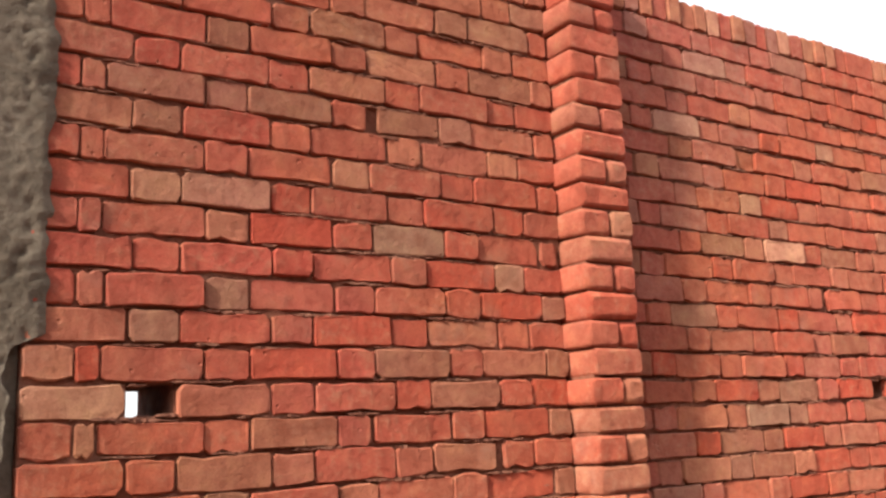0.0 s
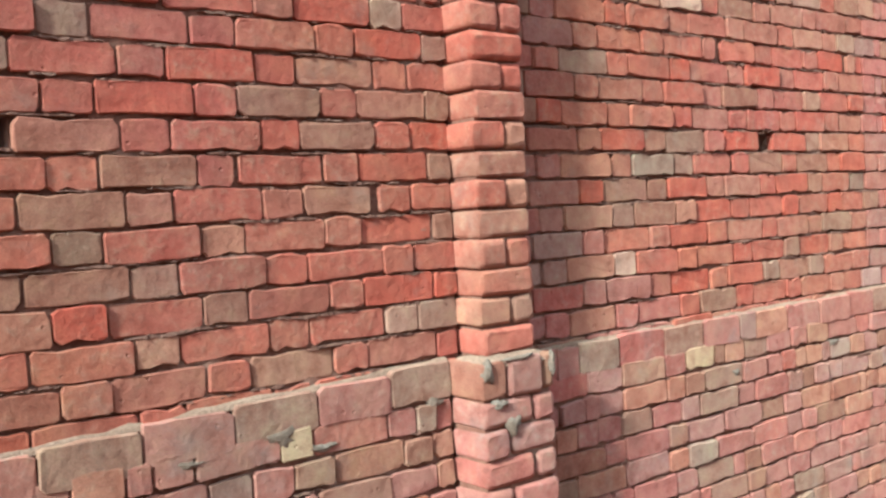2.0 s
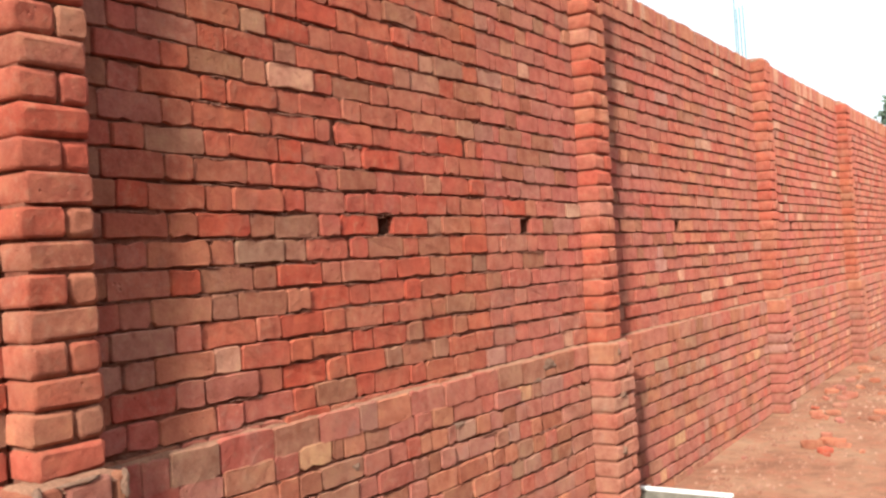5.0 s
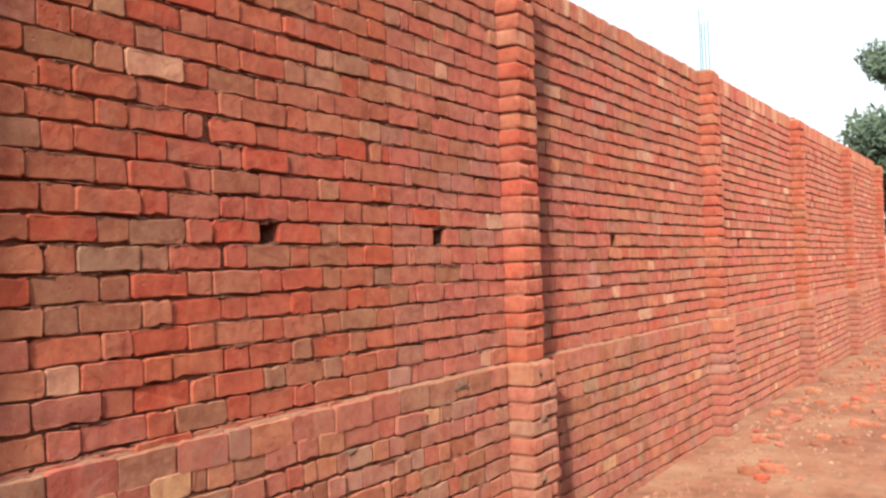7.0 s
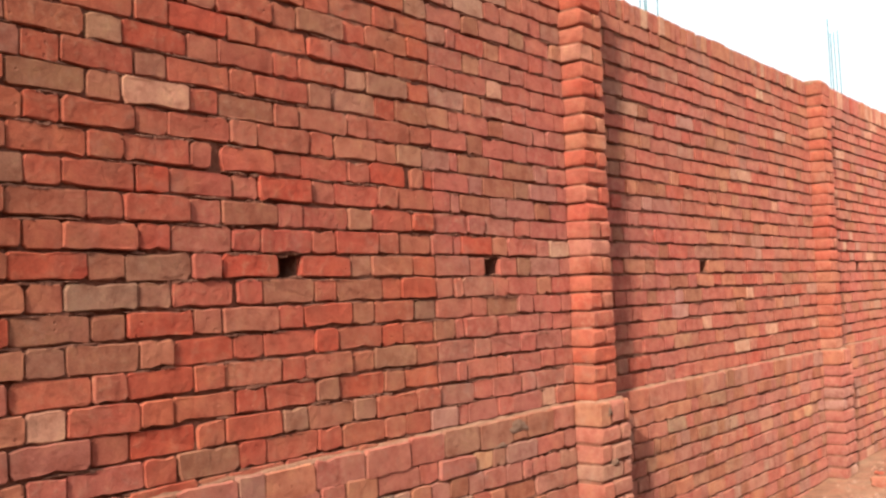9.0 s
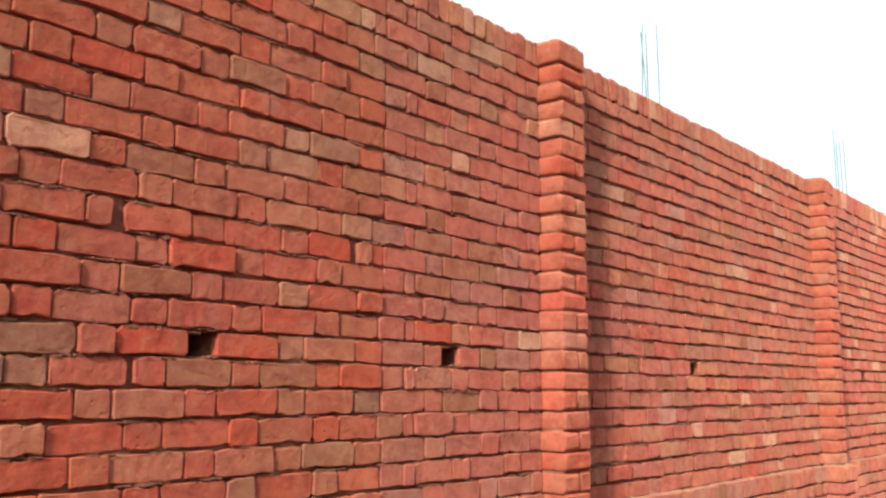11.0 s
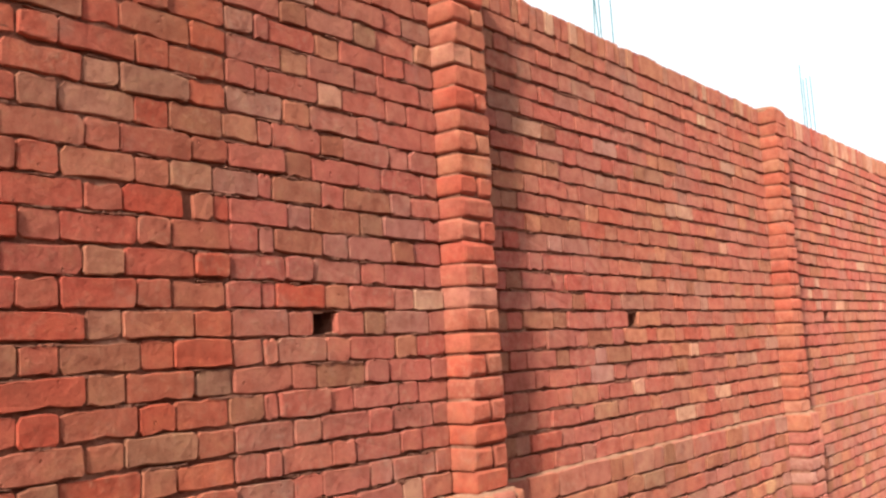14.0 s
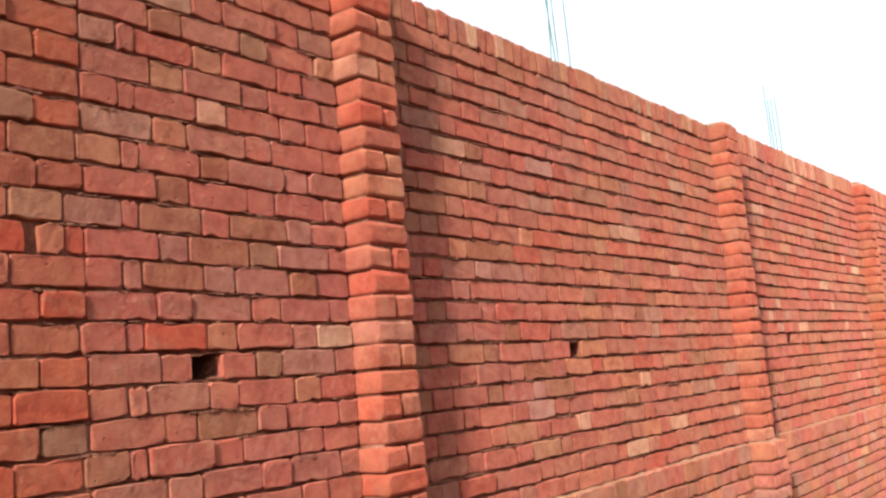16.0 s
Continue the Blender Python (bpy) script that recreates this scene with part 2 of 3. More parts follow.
def set_bricks(parent, specs, near=300, focus=None, odd=(), foot=False, corner=None):
    """Lays bricks (x, y, z, width, height, tilt, turn): the first ones, sorted by distance to focus, as objects, the
    rest joined. corner: x where a pilaster's shade begins, which is painted into the brick tones.
    """
    rng = random.Random(len(specs) * 7 + int(specs[0][0] * 100))
    if focus is not None:
        specs = sorted(specs, key=lambda b: abs(b[0] - focus[0]) + abs(b[2] - focus[1]))
    stock = {tone: ([], []) for tone in ("", "white", "tan", "brown")}
    for k, (x, y, z, w, h, tilt, turn) in enumerate(specs):
        w0, h0, made = kind_for(w, h)
        v, f, me = made[rng.randrange(len(made))]
        flip = -1 if rng.random() < 0.5 else 1
        m = (Matrix.Translation((x, y, z)) @ Euler((turn * 0.6, tilt + (math.pi if flip < 0 else 0), turn)).to_matrix().to_4x4()
             @ Matrix.Diagonal((w / w0, 1, h / h0, 1)))
        if k < near:
            ob = new("brick", me)
            ob.parent = parent
            ob.matrix_basis = m
            if x > X_HAZE and not foot:
                ob.material_slots[0].link = "OBJECT"
                luck = rng.random() * (1.0 if w < 0.14 else 2.2)
                ob.material_slots[0].material = TONES["white"] if luck < 0.045 else TONES["tan"] if luck < 0.14 else TONES["brown"] if luck < 0.24 else HAZE_PINK_BRICK
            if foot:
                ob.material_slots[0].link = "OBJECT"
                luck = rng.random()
                ob.material_slots[0].material = (TONES["grey"] if luck < 0.07 else TONES["tan"] if luck < 0.19 else TONES["yellow"] if luck < 0.205 else TONES["brown"] if luck < 0.36 else HAZE_PINK_BRICK if luck < 0.52 else FOOT_BRICK)
            if z > Z_COPE and rng.random() < 0.45:
                ob.material_slots[0].link = "OBJECT"
                ob.material_slots[0].material = TONES["tan"]
            # pilaster's shade painted in: many bricks next to it turn brown or grey
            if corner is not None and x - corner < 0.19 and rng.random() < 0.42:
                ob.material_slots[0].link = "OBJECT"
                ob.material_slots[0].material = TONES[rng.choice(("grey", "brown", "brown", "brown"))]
            for px, pz, tone in odd:
                if abs(px - x) < w / 2 and abs(pz - z) < h / 2 + 0.003:
                    ob.material_slots[0].link = "OBJECT"
                    ob.material_slots[0].material = TONES[tone]
        else:
            luck = rng.random() * (1.0 if w < 0.14 else 2.5) * (0.7 if foot else 1.0)
            # same painted shade for the joined bricks: half of them brown
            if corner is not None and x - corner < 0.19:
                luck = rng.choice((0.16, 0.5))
            if z > Z_COPE:
                luck = rng.choice((0.10, 0.03, 0.5, 0.5, 0.10))
            verts, faces = stock["white" if luck < 0.045 else "tan" if luck < 0.13 else "brown" if luck < 0.20 else ""]
            base = len(verts)
            verts += [tuple(m @ Vector(p)) for p in v]
            faces += [tuple(base + i for i in q) for q in f]
    for tone, (verts, faces) in stock.items():
        if verts:
            made = TONES[tone] if tone else FOOT_BRICK if foot else HAZE_PINK_BRICK if specs[-1][0] > X_HAZE else BRICK
            tagged(part("brickwork", mesh_of("brickwork", verts, faces, made, False), parent), kind="stuff")


def box_into(verts, faces, x0, x1, y0, y1, z0, z1):
    b = len(verts)
    verts += [(x0, y0, z0), (x1, y0, z0), (x1, y1, z0), (x0, y1, z0), (x0, y0, z1), (x1, y0, z1), (x1, y1, z1), (x0, y1, z1)]
    faces += [tuple(b + i for i in q) for q in ((0, 3, 2, 1), (4, 5, 6, 7), (0, 1, 5, 4), (1, 2, 6, 5), (2, 3, 7, 6), (3, 0, 4, 7))]


def course(rng, z, h, x0, x1, head0, y, holes=(), loose=False, period=PERIOD, head=HEAD, closers=()):
    """One course in Flemish bond from x0 to x1; a header begins at head0. Cut bricks close it at the ends; holes stay open."""
    cuts = []
    x = head0 - math.ceil((head0 - x0) / period + 1) * period
    while x < x1 and not loose:
        cuts += [x, x + head]
        x += period
    if closers:
        cuts = sorted([c for c in cuts if c > max(closers) + 0.06] + list(closers))
    while x < x1 and loose:
        cuts.append(x)
        x += rng.choice((HEAD, HEAD, HEAD, HEAD * 0.85, 0.07, 0.165, 0.235, 0.235, 0.235))
    cuts = [x0] + [c + rng.uniform(-0.005, 0.005) for c in cuts if x0 + 0.045 < c < x1 - 0.045] + [x1]
    for a, b in list(holes):
        cuts = sorted([c for c in cuts if not (a - 0.035 < c < b + 0.035)] + [a, b])
    out = []
    for a, b in zip(cuts, cuts[1:]):
        if any(abs(a - p) < 1e-6 and abs(b - q) < 1e-6 for p, q in holes):
            continue
        w = b - a - JOINT * rng.uniform(0.75, 1.25)
        hh = h - rng.uniform(0.0055, 0.0130) - (0.003 if x0 > 2.0 else 0.0)
        if w < 0.02:
            continue
        wav = 0.009 * noise.noise(Vector(((a + b) * 0.45, z * 2.1, y)))
        out.append(((a + b) / 2, y + min(0.006, max(-0.009, rng.gauss(-0.0005, 0.0030))), z + h / 2 + wav + rng.uniform(-0.002, 0.002), w, hh,
                    rng.gauss(0, 0.012), rng.gauss(0, 0.010)))
    return out


def smears(parent, rng, spots, size=1.0):
    """Ragged lips of mortar squeezed out along the bed joints, broken off unevenly."""
    verts, faces = [], []
    for x, y, z, w in spots:
        b, n = len(verts), max(3, int(2 * w / 0.011))
        high = rng.uniform(0.0035, 0.0075) * size
        for k in range(n + 1):
            t = k / n
            full = min(1.0, 0.25 + 3.2 * min(t, 1 - t)) * rng.uniform(0.55, 1.25)
            cx, cz, out = x - w + 2 * w * t + rng.uniform(-0.003, 0.003), z + rng.uniform(-0.0015, 0.0015), y + rng.uniform(-0.0045, 0.0045)
            verts += [(cx, y + 0.022, cz + high * full), (cx, out + 0.002, cz + high * full * rng.uniform(0.3, 0.8)),
                      (cx, out, cz - high * full * rng.uniform(0.2, 0.8)), (cx, y + 0.016, cz - high * full * rng.uniform(0.9, 1.5))]
        for k in range(n):
            a = b + 4 * k
            faces += [(a + i, a + 4 + i, a + 5 + i, a + 1 + i) for i in range(3)]
        faces += [(b, b + 1, b + 2, b + 3), (b + 4 * n + 3, b + 4 * n + 2, b + 4 * n + 1, b + 4 * n)]
    tagged(part("mortar_lips", mesh_of("mortar_lips", verts, faces, SMEAR, False), parent, "dried brown mortar squeezed from the joints"), kind="stuff")


# bricks whose colour stands out: x, z, tone
ODD = [(-2.83, 2.03, "grey"), (-2.65, 2.49, "grey"), (-2.65, 1.77, "grey"), (-2.84, 1.68, "grey"), (-2.09, 1.95, "grey"), (-0.66, 1.42, "grey"),
       (-0.50, 1.42, "grey"), (-0.94, 1.77, "grey"), (0.58, 2.20, "grey"), (1.10, 1.95, "grey"), (3.87, 2.29, "grey"), (2.35, 2.02, "grey"),
       (-3.10, 1.59, "tan"), (-2.30, 1.25, "tan"), (-0.63, 2.02, "tan"), (0.76, 2.56, "tan"), (0.88, 2.12, "tan"), (1.45, 2.20, "tan"),
       (3.37, 1.42, "tan"), (3.72, 1.42, "tan"), (2.63, 1.51, "tan"), (0.40, 1.68, "tan"), (-0.43, 2.03, "white"),
       (-0.80, 1.24, "brown"), (-0.13, 2.03, "brown"), (0.39, 1.94, "brown"), (-0.46, 1.33, "red"), (-0.49, 1.16, "red"),
       (0.01, 1.76, "red"), (-0.14, 1.51, "red"), (-2.49, 1.59, "red"), (-0.28, 1.24, "red"), (1.07, 1.59, "red")]
ODD_0 = [(-2.70, 2.47, "brown"), (-2.89, 2.21, "brown"), (-2.16, 2.47, "tan"), (-1.79, 2.47, "brown"), (-2.88, 2.03, "tan"), (-2.33, 2.12, "tan"), (-2.51, 2.29, "brown"),
         (-2.21, 2.29, "brown"), (-2.53, 1.42, "brown"), (-1.80, 2.21, "tan"), (-2.16, 2.21, "tan"), (-1.64, 1.59, "brown"), (-2.66, 1.94, "tan"), (-3.11, 2.21, "tan"),
         (-1.97, 1.86, "red"), (-2.51, 1.94, "red"), (-2.33, 1.24, "tan"), (-2.87, 1.16, "brown"), (-2.69, 1.24, "brown"), (-2.69, 1.33, "brown"), (-2.07, 0.89, "tan"),
         (-2.68, 1.07, "red"), (-2.86, 0.98, "red"), (-1.67, 0.98, "grey"), (-3.03, 1.07, "tan"), (-2.50, 0.98, "tan"), (-1.81, 1.24, "red"), (-2.35, 1.68, "red"),
         (-1.80, 1.07, "red"), (-2.73, 1.16, "brown")]
ODD_1 = [(-0.23, 2.29, "red"), (-0.28, 1.24, "red"), (-0.47, 1.16, "red"), (-0.10, 0.98, "red"), (-0.51, 0.98, "red"), (-0.82, 1.24, "grey"), (-0.64, 1.24, "brown"),
         (-0.62, 1.33, "brown"), (-0.43, 1.24, "tan"), (-0.65, 2.03, "tan"), (-0.15, 2.03, "brown"), (0.52, 2.21, "grey"), (0.30, 1.94, "tan"), (0.69, 2.12, "brown"),
         (-0.39, 1.51, "brown"), (-0.63, 1.51, "brown"), (-0.11, 1.68, "brown"), (0.20, 1.51, "brown"), (0.04, 1.42, "brown"), (0.37, 1.42, "brown"), (0.40, 1.68, "tan"),
         (0.18, 1.24, "red"), (0.22, 1.33, "red"), (0.05, 0.98, "grey"), (0.43, 0.98, "grey"), (0.32, 1.51, "red"), (0.75, 2.56, "grey"), (1.11, 1.94, "brown"),
         (1.46, 1.94, "brown"), (1.10, 1.77, "brown"), (1.21, 1.33, "brown"), (0.75, 1.33, "grey"), (1.28, 1.59, "tan"), (0.66, 1.42, "red"), (0.90, 2.12, "tan"),
         (1.15, 1.59, "red"), (1.48, 1.07, "white"), (0.94, 1.24, "brown")]
ODD_FOOT = [(-0.46, 0.69, "yellow"), (-2.19, 0.80, "grey"), (-0.24, 0.60, "grey"), (-0.01, 0.80, "tan"), (0.30, 0.60, "tan"), (1.2, 0.80, "grey")]


# broken bricks: x, z, the side that is lost (1: the far end), the share lost
CHIPPED = [(-0.30, 1.85, 1, 0.30), (-0.14, 1.42, -1, 0.16), (-2.05, 2.26, -1, 0.14), (-1.66, 1.94, 1, 0.20), (-1.98, 1.33, 1, 0.12), (0.55, 1.86, 1, 0.14), (-2.30, 1.42, 1, 0.08)]


# ---------------------------------------------------------------- the wall, bay by bay
def slab(name, x0, x1, y0, y1, z0, z1, holes=(), zh=(0, 0)):
    """The mortar core of a stretch of wall, with weep holes through it."""
    verts, faces = [], []
    if holes:
        box_into(verts, faces, x0, x1, y0, y1, z0, zh[0])
        box_into(verts, faces, x0, x1, y0, y1, zh[1], z1)
        edge = x0
        for a, b in holes:
            box_into(verts, faces, edge, a, y0, y1, *zh)
            edge = b
        box_into(verts, faces, edge, x1, y0, y1, *zh)
    else:
        box_into(verts, faces, x0, x1, y0, y1, z0, z1)
    return new(name, mesh_of(name, verts, faces, MORTAR, False))


def mortar_skin(parent, x0, x1, z0, z1, y, holes, zh, step=0.021):
    """The pointing between the bricks: struck back unevenly, nearly flush in places."""
    nx, nz = int((x1 - x0) / step), int((z1 - z0) / step)
    xs = sorted([x0 + (x1 - x0) * k / nx for k in range(nx + 1)] + [c for q in holes for c in q])
    zs = sorted([z0 + (z1 - z0) * k / nz for k in range(nz + 1)] + (list(zh) if holes else []))
    back = 0.0138 if step < 0.03 else 0.022
    v = [(x, y + back + 0.008 * noise.noise(Vector((x * 4.1, y * 9, z * 5.3))) + 0.009 * noise.noise(Vector((x * 17, y, z * 31))), z) for z in zs for x in xs]
    w, f = len(xs), []
    for r in range(len(zs) - 1):
        for c in range(w - 1):
            mx, mz = (xs[c] + xs[c + 1]) / 2, (zs[r] + zs[r + 1]) / 2
            if any(a < mx < b and zh[0] < mz < zh[1] for a, b in holes):
                continue
            a = r * w + c
            f.append((a, a + 1, a + w + 1, a + w))
    part("pointing", mesh_of("pointing", v, f, MORTAR), parent, "raked sandy mortar between the bricks")


def bay(number, x0, x1, bond, holes, seams=(), near=300, focus_x=None, cope=0.115):
    """A stretch of upper wall between pilasters. bond: where a header begins in even and in odd courses, the period, the header
    and the closers of odd courses. seams: (x, bond) where the bond starts anew."""
    rng = random.Random(100 + number)
    wall = slab("wall_%d" % number, x0, x1, 0.030, 0.34, Z_LEDGE - 0.08, Z_TOP - 0.035, holes, (Z0 + 0.004, Z0 + PITCH - 0.006))
    tagged(wall, "tall red brick boundary wall in Flemish bond with raked joints", "wall", kind="structure")
    mortar_skin(wall, x0, x1, Z_LEDGE - 0.08, Z_COPE + cope - 0.03, 0.0, holes, (Z0 + 0.004, Z0 + PITCH - 0.006), 0.021 if number < 3 else 0.05)
    specs, spots = [], []
    for r in range(-8, 16):
        z = Z0 + r * PITCH
        parts = [(x0, bond)] + list(seams)
        ends = [p[0] for p in parts[1:]] + [x1]
        zag = 0.0
        for (a, (even, odd_, period, head, closers)), b in zip(parts, ends):
            zig = rng.choice((-0.02, 0.0, 0.0, 0.0, -0.06)) if b != x1 else 0.0
            specs += course(rng, z, PITCH, a + zag, b + zig, odd_ if r % 2 else even, 0.0, [q for q in holes if a < q[0] < b] if r == 0 else (),
                            False, period, head, closers if r % 2 else ())
            zag = zig
        for _ in range(int((x1 - x0) * (4.6 if number < 3 else 2.5))):
            spots.append((rng.uniform(x0 + 0.09, x1 - 0.09), 0.001, z + rng.uniform(-0.006, 0.002), rng.uniform(0.012, 0.085)))
    for k, (x, y, z, w, h, tilt, turn) in enumerate(specs):
        for px, pz, side, lost in CHIPPED:
            if abs(px - x) < w / 2 and abs(pz - z) < h / 2:
                specs[k] = (x - side * w * lost / 2, y, z, w * (1 - lost), h, tilt + 0.03 * side, turn)
    if cope:
        x = x0
        while x < x1 - 0.03:
            w = rng.uniform(0.068, 0.082) if rng.random() < 0.95 else rng.uniform(0.20, 0.235)
            w = min(w, x1 - x)
            specs.append((x + w / 2, rng.uniform(-0.006, 0.004), Z_COPE + cope / 2 + rng.uniform(-0.004, 0.004), w - 0.006,
                          cope - 0.008 + rng.uniform(-0.006, 0.005), rng.gauss(0, 0.012), rng.gauss(0, 0.012)))
            x += w
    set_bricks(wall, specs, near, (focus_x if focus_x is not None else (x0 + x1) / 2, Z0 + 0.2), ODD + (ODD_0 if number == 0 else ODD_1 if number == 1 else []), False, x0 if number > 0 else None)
    for a, b in holes:
        spots += [(a + 0.022, 0.002, Z0 + PITCH - 0.010, 0.022), (b - 0.02, 0.004, Z0 + 0.006, 0.030), ((a + b) / 2, 0.02, Z0 + 0.003, 0.045)]
    smears(wall, rng, spots)
    if number == 2:
        v, f = [], []
        n = 14
        for k in range(n + 1):
            x, t = 4.75 + 1.5 * k / n, Z_COPE + cope + 0.01 + 0.085 * min(1, k / 5, (n - k) / 3) + rng.uniform(-0.004, 0.004)
            v += [(x, 0.16, Z_COPE + cope - 0.02), (x, 0.165, t), (x, 0.32, t), (x, 0.325, Z_COPE + cope - 0.02)]
        for k in range(n):
            f += [(4 * k + i, 4 * k + i + 1, 4 * k + i + 5, 4 * k + i + 4) for i in range(3)]
        part("cement_strip", mesh_of("cement_strip", v, f, DUSTY, False), wall, "thin cement strip along the back of the wall top")
    # mortar bed on the coping
    cap = []
    faces = []
    n = max(4, int((x1 - x0) / 0.06))
    for k in range(n + 1):
        x = x0 + (x1 - x0) * k / n
        t = Z_COPE + cope - 0.012 + rng.uniform(-0.006, 0.010)
        cap += [(x, 0.012, Z_TOP - 0.05), (x, 0.012 + rng.uniform(0, 0.01), t), (x, 0.33, t + 0.004), (x, 0.335, Z_TOP - 0.05)]
    for k in range(n):
        a = 4 * k
        faces += [(a + i, a + i + 1, a + i + 5, a + i + 4) for i in range(3)]
    part("mortar_bed", mesh_of("mortar_bed", cap, faces, SMEAR), wall, "rough grey mortar on the wall top")
    return wall


def plinth(number, x0, x1, head0, near=300, dip=0.0, cuts=()):
    """The thicker foot of the wall, closed above with bricks on edge."""
    rng = random.Random(300 + number)
    foot = slab("plinth_%d" % number, x0, x1, -PLINTH + 0.030, 0.34, GROUND - 0.3, Z_LEDGE - 0.012 - dip)
    tagged(foot, "thicker brick plinth with an on-edge top course", "wall", kind="structure")
    mortar_skin(foot, x0, x1, GROUND - 0.1, Z_LEDGE - 0.012 - dip, -PLINTH, (), (0, 0), 0.021 if number < 3 else 0.05)
    specs, spots = [], []
    z = Z_LEDGE - 0.115
    cuts = [x0] + [c for c in cuts if x0 + 0.03 < c < x1 - 0.03]
    while cuts[-1] < x1:
        w = rng.choice((0.115, 0.225, 0.235, 0.235)) * rng.uniform(0.97, 1.04)
        cuts.append(x1 if x1 - cuts[-1] - w < 0.06 else cuts[-1] + w)
    for x, x_end in zip(cuts, cuts[1:]):
        w = x_end - x
        specs.append((x + w / 2, -PLINTH + rng.uniform(-0.004, 0.003), z + 0.0575 - dip * (x1 - x - w / 2) / (x1 - x0) + rng.uniform(-0.004, 0.003), w - JOINT * 0.9, 0.104,
                      rng.gauss(0, 0.01), rng.gauss(0, 0.01)))
    r = 0
    while z > GROUND - 0.08:
        z -= PITCH
        specs += course(rng, z, PITCH, x0, x1, head0, -PLINTH, loose=True)
        for _ in range(int((x1 - x0) * 1.5)):
            spots.append((rng.uniform(x0 + 0.05, x1 - 0.05), -PLINTH, z + rng.uniform(-0.006, 0.006), rng.uniform(0.015, 0.07)))
        r += 1
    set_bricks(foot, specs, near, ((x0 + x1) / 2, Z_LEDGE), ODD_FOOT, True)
    smears(foot, rng, spots, 1.2)
    # mortar fillet on the ledge, uneven along its lip
    v, f = [], []
    n = int((x1 - x0) / 0.055)
    for k in range(n + 1):
        x = x0 + (x1 - x0) * k / n
        t = Z_LEDGE - 0.003 - dip * (x1 - x) / (x1 - x0) + rng.uniform(-0.003, 0.005)
        lip = -0.016 + rng.uniform(-0.010, 0.008)
        v += [(x, lip, t - 0.012), (x, lip + 0.005, t), (x, -0.001, t + 0.004 + rng.uniform(-0.003, 0.004)), (x, 0.03, t)]
    for k in range(n):
        a = 4 * k
        f += [(a + i, a + 4 + i, a + 5 + i, a + 1 + i) for i in range(3)]
    part("mortar_fillet", mesh_of("mortar_fillet", v, f, DUSTY), foot, "pale mortar fillet along the ledge")
    return foot


PIER_TONES = {0: {-6: ("tan", "grey"), -2: ("", "tan"), 0: ("", "tan"), 6: ("", "tan"), 3: ("red", "")},
              1: {0: ("", "tan"), 12: ("", "tan"), 8: ("", "tan"), 7: ("tan", ""), 14: ("", "tan")},
              2: {12: ("tan", ""), -1: ("tan", "")}}


